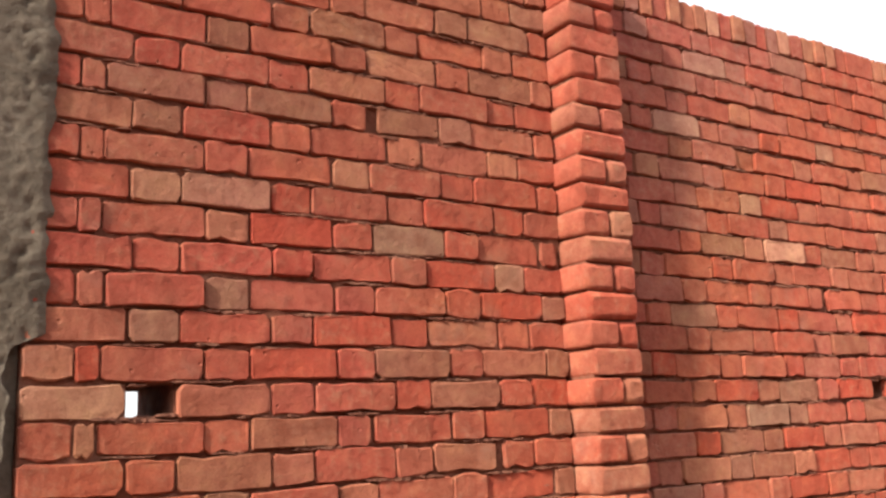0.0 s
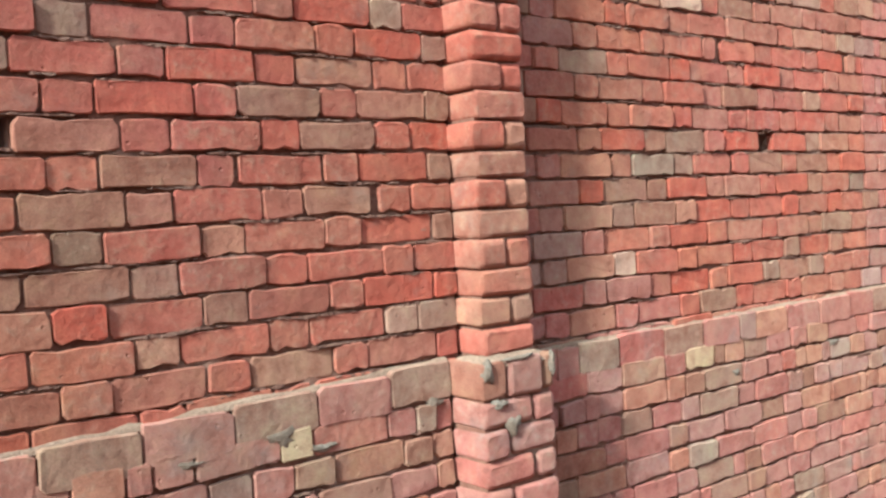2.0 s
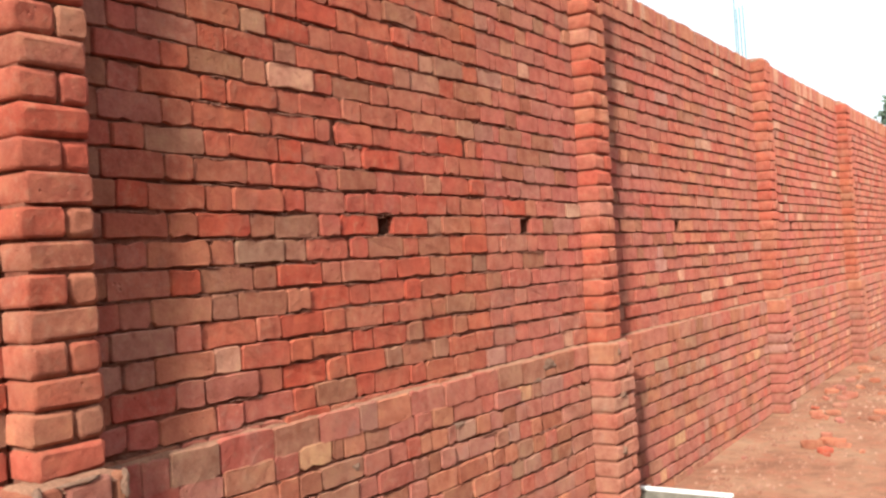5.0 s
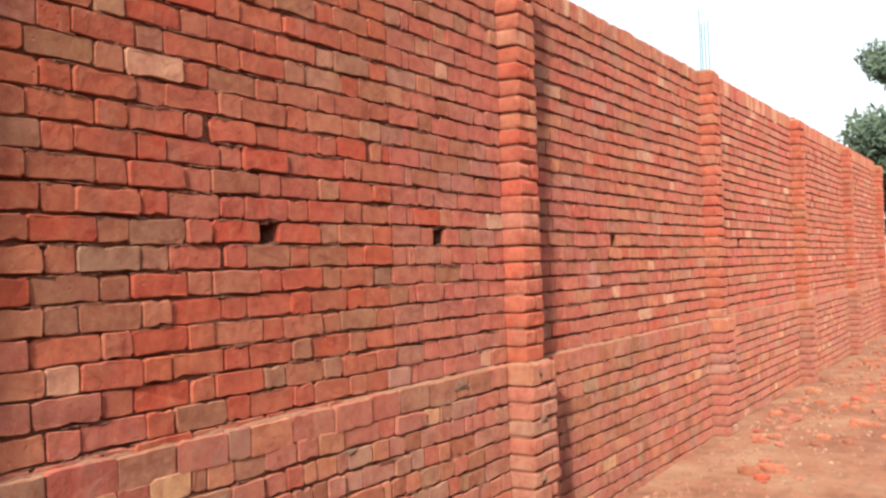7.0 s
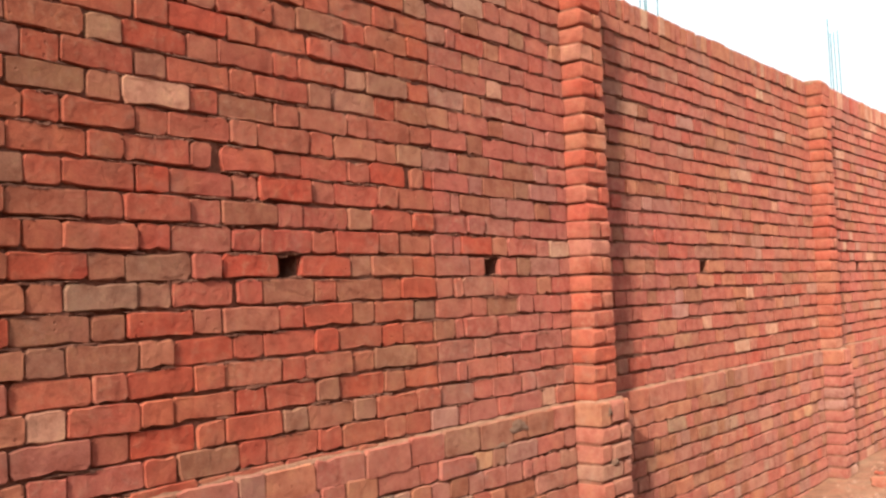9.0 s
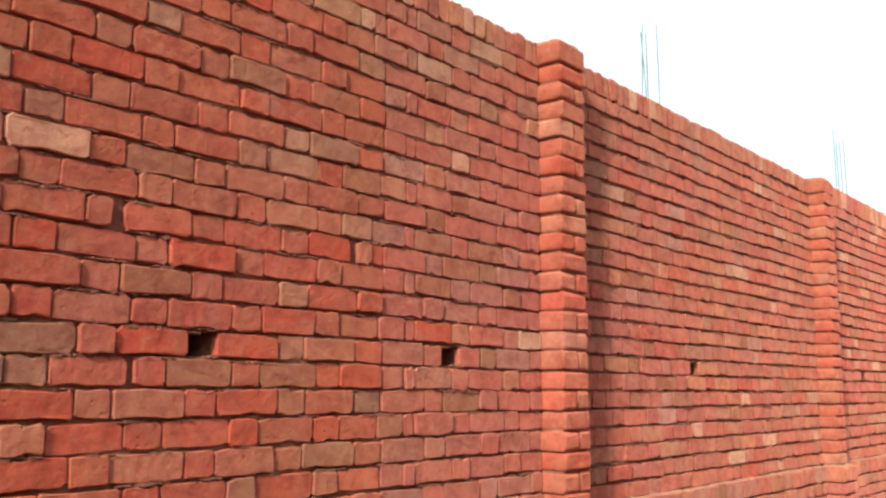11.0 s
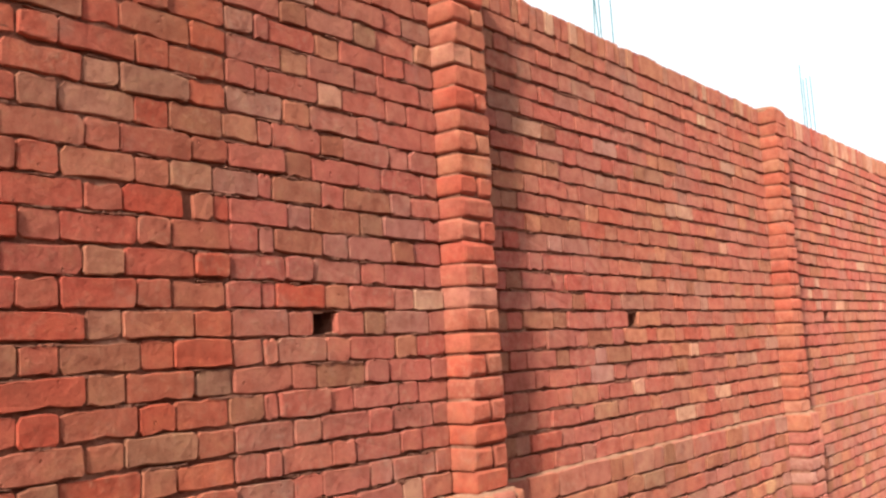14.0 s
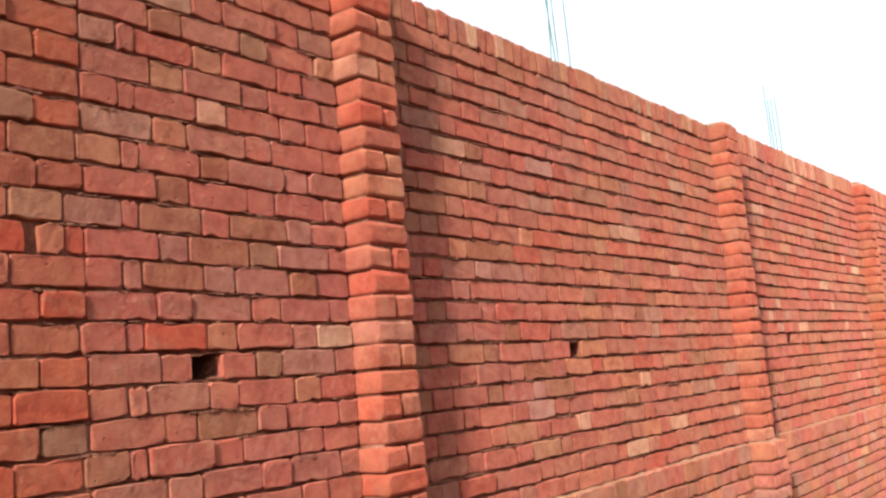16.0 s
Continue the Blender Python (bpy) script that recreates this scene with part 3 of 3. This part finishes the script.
def pilaster(number, x0, x1):
    """A brick pier bonded to the wall: full stretchers and cut bricks in turn, on a wider foot."""
    rng = random.Random(500 + number)
    v, f = [], []
    box_into(v, f, x0 + 0.014, x1 - 0.014, -PROUD + 0.018, 0.33, Z_LEDGE - 0.02, Z_TOP - 0.03)
    box_into(v, f, x0 - 0.06 + 0.014, x1 + 0.02 - 0.014, -PLINTH_PIL + 0.018, 0.32, GROUND - 0.3, Z_LEDGE - 0.015)
    pier = new("pilaster_%d" % number, mesh_of("pilaster", v, f, MORTAR, False))
    tagged(pier, "red brick pilaster bonded into the wall on a wider foot", "pilaster", kind="structure")

    def solid(x0, x1, y0, y1, z0, z1, material=BRICK):
        w, d, h = x1 - x0, y1 - y0, z1 - z0
        vv, ff = block(w, d, h, rng)
        ob = new("brick", mesh_of("brick", vv, ff, material, True, True))
        ob.parent = pier
        ob.matrix_basis = pose(x0 + w / 2, y0 + rng.uniform(-0.004, 0.004), z0 + h / 2 + rng.uniform(-0.002, 0.002),
                               0, degrees_(rng.gauss(0, 0.008)), degrees_(rng.gauss(0, 0.012)))

    odd = PIER_TONES.get(number, {})
    r = -7
    while r < 16:
        z = Z0 + r * PITCH
        m1, m2 = [TONES.get(k, PIER_BRICK) for k in odd.get(r, ("", ""))]
        a, b = z + rng.uniform(0.0025, 0.0055), z + PITCH - rng.uniform(0.0025, 0.0055)
        if r % 2:
            solid(x0 + rng.uniform(0, 0.008), x1 - rng.uniform(0, 0.006), -PROUD, 0.03, a, b, m1)
        else:
            c = x0 + (x1 - x0) * rng.uniform(0.52, 0.58)
            solid(x0 - rng.uniform(0.004, 0.012), c - 0.003, -PROUD, 0.03, a, b, m1)
            solid(c + 0.003, x1 - rng.uniform(0, 0.006), -PROUD, 0.03, a, b, m2)
        r += 1
    solid(x0 - 0.006, x1 + 0.006, -PROUD - 0.004, 0.06, Z_COPE + 0.004, Z_TOP + 0.006, PIER_BRICK)
    px0, px1, fy = x0 - 0.06, x1 + 0.02, -PLINTH_PIL
    z = Z_LEDGE - 0.115
    c = px0 + 0.10
    solid(px0, c - 0.006, fy, 0.0, z + 0.004, Z_LEDGE - 0.004, TONES["brown" if number == 0 else "tan"])
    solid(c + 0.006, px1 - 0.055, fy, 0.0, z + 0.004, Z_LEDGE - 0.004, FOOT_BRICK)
    solid(px1 - 0.048, px1, fy, 0.0, z + 0.004, Z_LEDGE - 0.004, TONES["brown" if number == 0 else "tan"])
    r = 0
    while z > GROUND - 0.08:
        z -= PITCH
        c = px0 + (px1 - px0) * (0.36 if r % 2 else 0.68) + rng.uniform(-0.01, 0.01)
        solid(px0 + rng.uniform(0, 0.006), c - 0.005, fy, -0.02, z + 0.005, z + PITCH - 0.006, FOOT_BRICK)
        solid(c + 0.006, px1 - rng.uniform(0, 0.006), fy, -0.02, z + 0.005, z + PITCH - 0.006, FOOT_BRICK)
        r += 1
    # mortar bedding on the foot and a rounded lump on the head
    bm = bmesh.new()
    bmesh.ops.create_grid(bm, x_segments=10, y_segments=6, size=0.5)
    for w in bm.verts:
        w.co = Vector((px0 + 0.002 + (w.co.x + 0.5) * (px1 - px0 - 0.004), fy + 0.004 + (w.co.y + 0.5) * (0.17), Z_LEDGE - 0.022 if max(abs(w.co.x), abs(w.co.y)) > 0.49 else Z_LEDGE + rng.uniform(-0.002, 0.010)))
    part_bm("mortar_bed", bm, DUSTY, pier, "grey mortar on the shoulder of the foot", True)
    bm = bmesh.new()
    bmesh.ops.create_uvsphere(bm, u_segments=14, v_segments=8, radius=1.0)
    for w in bm.verts:
        s_ = 1 + rng.uniform(-0.06, 0.06)
        w.co = Vector(((x0 + x1) / 2 + math.copysign(abs(w.co.x) ** 0.5, w.co.x) * (x1 - x0) * 0.51 * s_,
                       0.02 + math.copysign(abs(w.co.y) ** 0.5, w.co.y) * 0.135 * s_, Z_TOP + 0.000 + w.co.z * 0.036 * s_))
    part_bm("mortar_cap", bm, DUSTY, pier, "rounded mortar cap stained with brick dust", True)
    return pier


def mortar_patch(parent, x, y, z, w, h, seed):
    """Spilt mortar stuck to a face: a thin ragged cake, thicker in the middle."""
    rng = random.Random(seed)
    n, rings = 18, 4
    edge = [1 + 0.28 * math.sin(k * 1.05 + seed) + rng.uniform(-0.22, 0.22) for k in range(n)]
    v, f = [(x, y - 0.006, z)], []
    for q in range(1, rings + 1):
        t = q / rings
        for k in range(n):
            a = k * math.tau / n
            v.append((x + math.cos(a) * w * t * edge[k], y + 0.004 - 0.009 * (1 - t * t) + rng.uniform(-0.0015, 0.0015) + (0.008 if q == rings else 0),
                      z + math.sin(a) * h * t * edge[k]))
    f += [(0, 1 + (k + 1) % n, 1 + k) for k in range(n)]
    for q in range(rings - 1):
        f += [(1 + q * n + k, 1 + q * n + (k + 1) % n, 1 + (q + 1) * n + (k + 1) % n, 1 + (q + 1) * n + k) for k in range(n)]
    part("mortar_patch", mesh_of("mortar_patch", v, f, SPILT), parent, "grey spilt mortar stuck to the bricks")


def degrees_(a):
    return a * 180 / math.pi


def block(w, d, h, rng):
    """A worn brick seen from several sides: chamfered on the front, the sides and along its beds."""
    e = [rng.uniform(0.005, 0.014) for _ in range(3)]
    hw, hh = w / 2, h / 2
    j = lambda k=0.0036: rng.uniform(-k, k)
    verts, faces = [], []
    levels = [(0.0, e[0]), (e[0] * 0.9, 0.0), (d, 0.0)]
    for y, inset in levels:
        for x, z in ((-1, -1), (1, -1), (1, 1), (-1, 1)):
            # each corner of the ring is cut in two
            a = (x * (hw - inset) + j(), y + j(0.0015), z * (hh - inset - e[1]))
            b = (x * (hw - inset - e[2]), y + j(0.0015), z * (hh - inset) + j())
            verts += [a, b] if x * z > 0 else [b, a]
    order = list(range(8))
    faces.append(tuple(order))
    for lv in range(2):
        o = lv * 8
        faces += [(o + i, o + 8 + i, o + 8 + (i + 1) % 8, o + (i + 1) % 8) for i in range(8)]
    return verts, faces


FLEMISH = (PERIOD, HEAD, ())
bay(0, X_COLUMN, PIL[0][0], (-2.578, -2.756, 0.360, 0.117, (-3.061, -3.004)), [(-2.940, -2.822)], focus_x=-2.3)
bay(1, PIL[0][1], PIL[1][0], (-0.002, 0.157, 0.3475, 0.115, ()), [(0.0, 0.105), (1.167, 1.276)],
    seams=[(0.828, (1.060, 1.223, 0.350, 0.116, (0.945, 1.006)))], focus_x=0.2)
bay(2, PIL[1][1], PIL[2][0], (3.371, 3.371 + PERIOD / 2, *FLEMISH), [(3.371, 3.470)], focus_x=3.4, cope=0.122)
bay(3, PIL[2][1], PIL[3][0], (6.61, 6.61 + PERIOD / 2, *FLEMISH), [(6.61, 6.71)], near=200, cope=0.165)
bay(4, PIL[3][1], PIL[4][0], (10.2, 10.2 + PERIOD / 2, *FLEMISH), [], near=0, cope=0.19)
bay(5, PIL[4][1], PIL[5][0], (13.9, 13.9 + PERIOD / 2, *FLEMISH), [], near=0, cope=0.20)
feet = [plinth(0, X_COLUMN, PIL[0][0] - 0.06, -2.5, near=200, dip=0.055, cuts=[-2.824 + 0.2387 * k for k in range(-1, 5)]),
        plinth(1, PIL[0][1] + 0.02, PIL[1][0] - 0.06, 0.1, near=290, dip=0.022,
               cuts=(-1.21, -1.108, -0.914, -0.668, -0.441, -0.216, -0.109, 0.116, 0.361, 0.608, 0.814, 1.05, 1.285, 1.395, 1.61))]
plinth(2, PIL[1][1] + 0.02, PIL[2][0] - 0.06, 3.3, near=280)
plinth(3, PIL[2][1] + 0.02, PIL[3][0] - 0.06, 6.4, near=150)
plinth(4, PIL[3][1] + 0.02, PIL[4][0] - 0.06, 10.0, near=0)
plinth(5, PIL[4][1] + 0.02, PIL[5][0] - 0.06, 13.7, near=0)
piers = [pilaster(k, a, b) for k, (a, b) in enumerate(PIL)]
for k, (thing, x, y, z, w, h) in enumerate((
        (piers[0], -1.625, -0.172, 0.815, 0.022, 0.036), (piers[0], -1.372, -0.172, 0.812, 0.016, 0.040), (piers[0], -1.50, -0.172, 0.846, 0.055, 0.008),
        (piers[0], -1.535, -0.172, 0.655, 0.030, 0.030), (piers[0], -1.585, -0.172, 0.720, 0.030, 0.014), (piers[1], 1.885, -0.172, 0.800, 0.030, 0.030),
        (piers[1], 1.930, -0.172, 0.560, 0.030, 0.026), (piers[1], 1.900, -0.172, 0.250, 0.036, 0.024),
        (feet[0], -2.215, -0.031, 0.722, 0.050, 0.030), (feet[0], -2.100, -0.031, 0.672, 0.060, 0.014), (feet[0], -2.470, -0.031, 0.700, 0.045, 0.012),
        (feet[0], -1.720, -0.031, 0.728, 0.040, 0.018), (feet[1], 1.330, -0.031, 0.795, 0.085, 0.036), (feet[1], 1.190, -0.031, 0.732, 0.060, 0.016),
        (feet[1], -1.300, -0.031, 0.800, 0.045, 0.030), (feet[1], -0.250, -0.031, 0.610, 0.030, 0.020), (feet[1], 0.460, -0.031, 0.640, 0.040, 0.014))):
    mortar_patch(thing, x, y, z, w, h, 60 + k)

# ---------------------------------------------------------------- concrete column
def concrete_column():
    """A cast column: smooth from its form further out, honeycombed and ragged where the grout ran over the brick ends."""
    rng = random.Random(77)
    v, f = [], []
    rows = 400
    z0, z1 = GROUND - 0.3, 3.3
    cols = [-3.62, -3.50, -3.40, -3.33] + [-3.30 + 0.0075 * k for k in range(21)]
    for r in range(rows + 1):
        z = z0 + (z1 - z0) * r / rows
        step = min(1.0, max(0.0, (z - (Z0 + 1.85 * PITCH)) / 0.03))
        lip = -3.203 + 0.078 * step + 0.024 * noise.noise(Vector((3.1, z * 5.0, 0))) + 0.016 * noise.noise(Vector((7.7, z * 24.0, 0)))
        for c in cols + [lip]:
            c = min(c, lip - 0.004) if c != lip else c
            near = min(1.0, max(0.0, (c + 3.26) / 0.06))
            pit = noise.noise(Vector((c * 44, 1.7, z * 52)))
            y = -0.007 - 0.003 * near * noise.noise(Vector((c * 9, 4.0, z * 9))) + near * (0.020 * max(0.0, pit - 0.16) - 0.006 * max(0.0, -pit - 0.15))
            v.append((c, y, z))
        v.append((lip + 0.004, 0.024, z))
    w = len(cols) + 2
    for r in range(rows):
        for c in range(w - 1):
            a = r * w + c
            f.append((a, a + 1, a + w + 1, a + w))
    box_into(v, f, -3.62, -3.175, 0.03, 0.35, z0, z1)
    return tagged(new("concrete_column", mesh_of("concrete_column", v, f, COLUMN)), "damp grey-brown cast concrete column with a honeycombed ragged edge", "column", kind="structure")


COLUMN = rough_material("damp_grey_brown_concrete", [(0.3, (0.125, 0.098, 0.072)), (0.7, (0.205, 0.166, 0.126))], 6.0, 0.012)
concrete_column()
v, f = [], []
box_into(v, f, -9.0, -3.62, 0.0, 0.23, GROUND - 0.3, Z_TOP)
tagged(new("wall_west", mesh_of("wall_west", v, f, MORTAR, False)), "plain rendered wall beyond the column", "wall", kind="structure")


# ---------------------------------------------------------------- ground
def ground_height(x, y):
    near = max(0.0, 1 - math.hypot(x - 4, y + 2) / 22)
    h = noise.noise(Vector((x * 0.35, y * 0.35, 3.0))) * 0.04 + noise.noise(Vector((x * 1.7, y * 1.7, 8.0))) * 0.014
    rise = 0.07 * min(1, max(0, (x - 3.0) / 2.5)) * max(0, 1 - abs(y + 0.3) / 2.5)
    return GROUND + h * near + rise


def ground():
    xs = sorted(set([-3000, -800, -200, -60, -25] + [-14 + 0.22 * k for k in range(160)] + [24, 30, 45, 80, 200, 800, 3000]))
    ys = sorted(set([-3000, -800, -200, -60, -25, -14, -9] + [-6 + 0.2 * k for k in range(36)] + [2, 4, 8, 20, 60, 200, 800, 3000]))
    v = [(x, y, ground_height(x, y)) for y in ys for x in xs]
    w = len(xs)
    f = [(r * w + c, r * w + c + 1, (r + 1) * w + c + 1, (r + 1) * w + c) for r in range(len(ys) - 1) for c in range(w - 1)]
    tagged(new("ground", mesh_of("ground", v, f, DIRT)), "dry reddish earth strewn with brick dust", "ground", kind="structure")


ground()


# ---------------------------------------------------------------- rubble on the ground
def fragment(rng, size):
    """A broken lump of brick."""
    bm = bmesh.new()
    bmesh.ops.create_cube(bm, size=1.0)
    bmesh.ops.bevel(bm, geom=bm.edges[:], offset=0.12, segments=1, affect="EDGES")
    for w in bm.verts:
        w.co = Vector((w.co.x * size * rng.uniform(0.75, 1.1), w.co.y * size * 0.62 * rng.uniform(0.75, 1.1), w.co.z * size * 0.42 * rng.uniform(0.7, 1.1)))
    return bm


CHIPS = rough_material("dusty_brick_chips", [(0.3, (0.20, 0.082, 0.050)), (0.5, (0.31, 0.150, 0.098)), (0.7, (0.45, 0.28, 0.20))], 9.0, 0.01)


def rubble():
    rng = random.Random(41)
    spots = [(4.34, -0.60, 0.17), (4.48, -0.68, 0.14), (4.66, -0.64, 0.13), (4.20, -0.72, 0.12), (4.42, -0.80, 0.11), (4.42, -0.60, 0.07), (3.85, -0.06, 0.05),
             (5.25, -0.62, 0.10), (4.1, -0.75, 0.06), (4.3, -0.95, 0.06), (5.9, -0.5, 0.12)]
    spots += [(rng.uniform(5.2, 15.5), -0.25 - abs(rng.gauss(0.35, 0.35)), rng.uniform(0.04, 0.14)) for _ in range(85)]
    spots += [(rng.gauss(8.2, 1.6), -0.75 + rng.gauss(0, 0.28), rng.uniform(0.05, 0.15)) for _ in range(35)]
    spots = [(x, min(y, -0.24), size) for x, y, size in spots]
    for x, y, size in spots:
        ob = part_bm("brick_fragment", fragment(rng, size), rng.choice((FOOT_BRICK, BRICK, TONES["brown"], TONES["tan"])), None, "", True)
        ob.matrix_basis = pose(x, y, ground_height(x, y) + size * 0.12, rng.uniform(-14, 14), rng.uniform(-14, 14), rng.uniform(0, 360))
        tagged(ob, "broken lump of red brick lying on the earth", "brick", "brick fragments on the ground")
    v, f = [], []
    for _ in range(4600):
        x = rng.uniform(1.8, 16.5)
        y = -0.14 - abs(rng.gauss(0, 0.9 if x > 5 else 0.6))
        r = 0.006 + 0.030 * rng.random() ** 2.8
        z = ground_height(x, y)
        b = len(v)
        a0 = rng.uniform(0, 6)
        v += [(x + math.cos(a0 + k * 1.57) * r * rng.uniform(0.6, 1.2), y + math.sin(a0 + k * 1.57) * r * rng.uniform(0.5, 1.0), z - 0.004) for k in range(4)]
        v.append((x + rng.uniform(-0.3, 0.3) * r, y, z + r * rng.uniform(0.4, 0.9)))
        f += [(b + k, b + (k + 1) % 4, b + 4) for k in range(4)]
    tagged(new("brick_chips", mesh_of("brick_chips", v, f, CHIPS, False)), "small brick chips strewn on the earth", "rubble", kind="stuff")


rubble()


# ---------------------------------------------------------------- board against the pilaster's foot
def edge_board():
    v, f = [], []
    box_into(v, f, 2.285, 2.312, -0.62, -0.07, -0.24, -0.058)
    me = mesh_of("board", v, f, CONCRETE, False)
    top = tagged(new("kerb_board", me), "low grey board with a white top edge standing by the pilaster", "board")
    v, f = [], []
    box_into(v, f, 2.280, 2.316, -0.624, -0.07, -0.056, -0.040)
    part("white_edge", mesh_of("white_edge", v, f, WHITE, False), top, "white painted top edge")


WHITE = rough_material("white_paint", [(0.3, (0.74, 0.73, 0.70)), (0.7, (0.82, 0.81, 0.79))], 8.0, 0.002, rough=0.6)
edge_board()


# ---------------------------------------------------------------- steel bars rising behind the wall
def rebar_cluster(x, y, seed, high, r):
    rng = random.Random(seed)
    v, f = [], []
    box_into(v, f, x - 0.19, x + 0.19, y - 0.15, y + 0.15, GROUND - 0.2, 2.2)
    col = tagged(new("column_stub", mesh_of("column_stub", v, f, CONCRETE, False)), "concrete column stub with bare steel bars above it", "column")
    for dx, dy in ((-0.15, -0.10), (0.13, -0.10), (0.15, 0.10), (-0.13, 0.10)):
        v, f = [], []
        n = 6
        lean = (rng.uniform(-0.22, 0.04), rng.uniform(-0.08, 0.08))
        bow = rng.uniform(-0.03, 0.03)
        steps = 10
        top = high + rng.uniform(-0.25, 0.15)
        for k in range(steps + 1):
            t = k / steps
            cx, cy = x + dx + lean[0] * t * t + bow * math.sin(t * 3.1), y + dy + lean[1] * t * t
            v += [(cx + r * math.cos(a * math.tau / n), cy + r * math.sin(a * math.tau / n), 2.1 + (top - 2.1) * t) for a in range(n)]
        for k in range(steps):
            f += [(k * n + a, k * n + (a + 1) % n, (k + 1) * n + (a + 1) % n, (k + 1) * n + a) for a in range(n)]
        f.append(tuple(steps * n + a for a in range(n)))
        part("steel_bar", mesh_of("steel_bar", v, f, STEEL), col, "thin bare reinforcing bar")


rebar_cluster(10.50, 3.80, 1, 6.65, 0.009)
rebar_cluster(24.90, 5.40, 2, 8.45, 0.015)


# ---------------------------------------------------------------- tree far beyond the wall's end
def tree(x, y, height, spread, seed):
    rng = random.Random(seed)
    base = new("tree")
    base.location = (x, y, GROUND)
    tagged(base, "tall leafy tree with a ragged green crown, distance haze painted into its colour", "tree")

    def limb(v, f, a, b, r0, r1):
        k, n = len(v), 7
        d = (b - a).normalized()
        u = d.orthogonal().normalized()
        w = d.cross(u)
        for p, r in ((a, r0), ((a + b) / 2 + u * r0 * rng.uniform(-0.8, 0.8), (r0 + r1) / 2), (b, r1)):
            v.extend(tuple(p + u * r * math.cos(q * math.tau / n) + w * r * math.sin(q * math.tau / n)) for q in range(n))
        for s_ in range(2):
            f.extend((k + s_ * n + q, k + s_ * n + (q + 1) % n, k + (s_ + 1) * n + (q + 1) % n, k + (s_ + 1) * n + q) for q in range(n))

    v, f = [], []
    fork = Vector((0.1, 0.0, height * 0.36))
    limb(v, f, Vector((0, 0, -0.2)), fork, 0.34, 0.22)
    tips = []
    for k in range(15):
        a = k * 2.4
        tip = fork + Vector((math.cos(a) * spread * rng.uniform(0.4, 0.9), math.sin(a) * spread * rng.uniform(0.4, 0.9), height * (0.62 * ((k * 0.37) % 1) - 0.04)))
        limb(v, f, fork, tip, 0.13, 0.03)
        tips.append(tip)
        for _ in range(3):
            t2 = tip + Vector((rng.uniform(-1, 1), rng.uniform(-1, 1), rng.uniform(-0.3, 0.9))) * spread * 0.36
            limb(v, f, fork.lerp(tip, 0.6), t2, 0.05, 0.012)
            tips.append(t2)
    part("trunk", mesh_of("trunk", v, f, BARK), base)
    v, f = [], []
    for tip in tips:
        rad = spread * rng.uniform(0.15, 0.34)
        for _ in range(420):
            d = Vector((rng.gauss(0, 1), rng.gauss(0, 1), rng.gauss(0, 0.75)))
            p = tip + d.normalized() * rad * rng.random() ** 0.45
            s_ = rng.uniform(0.10, 0.24)
            u = Vector((rng.gauss(0, 1), rng.gauss(0, 1), rng.gauss(0, 1))).normalized()
            w = u.orthogonal().normalized()
            k = len(v)
            v += [tuple(p - u * s_), tuple(p + w * s_ * 0.45), tuple(p + u * s_), tuple(p - w * s_ * 0.45)]
            f.append((k, k + 1, k + 2, k + 3))
    tagged(part("crown", mesh_of("crown", v, f, LEAF, False), base, "ragged crown of small leaves"), kind="stuff")


tree(43.0, 1.9, 10.8, 3.5, 5)


def far_wall():
    v, f = [], []
    box_into(v, f, 60.0, 60.25, -3.0, 9.0, GROUND - 0.3, 4.2)
    box_into(v, f, 59.94, 60.31, -3.06, 9.06, 4.2, 4.35)
    tagged(new("wall_far", mesh_of("wall_far", v, f, PALE, False)), "pale rendered wall far beyond the brick wall", "wall", kind="structure")


far_wall()


# out of view, added to hold low sky light off the brick wall
def sky_blocking_wall():
    v, f = [], []
    box_into(v, f, -40.0, 60.0, -6.8, -6.5, GROUND - 0.3, 3.8)
    tagged(new("wall_opposite", mesh_of("wall_opposite", v, f, PLAIN, False)), "unseen plain brown wall added to block low sky light", "wall", kind="structure")


PLAIN = rough_material("plain_brown_render", [(0.3, (0.24, 0.14, 0.10)), (0.7, (0.32, 0.20, 0.15))], 0.8, 0.01)
sky_blocking_wall()
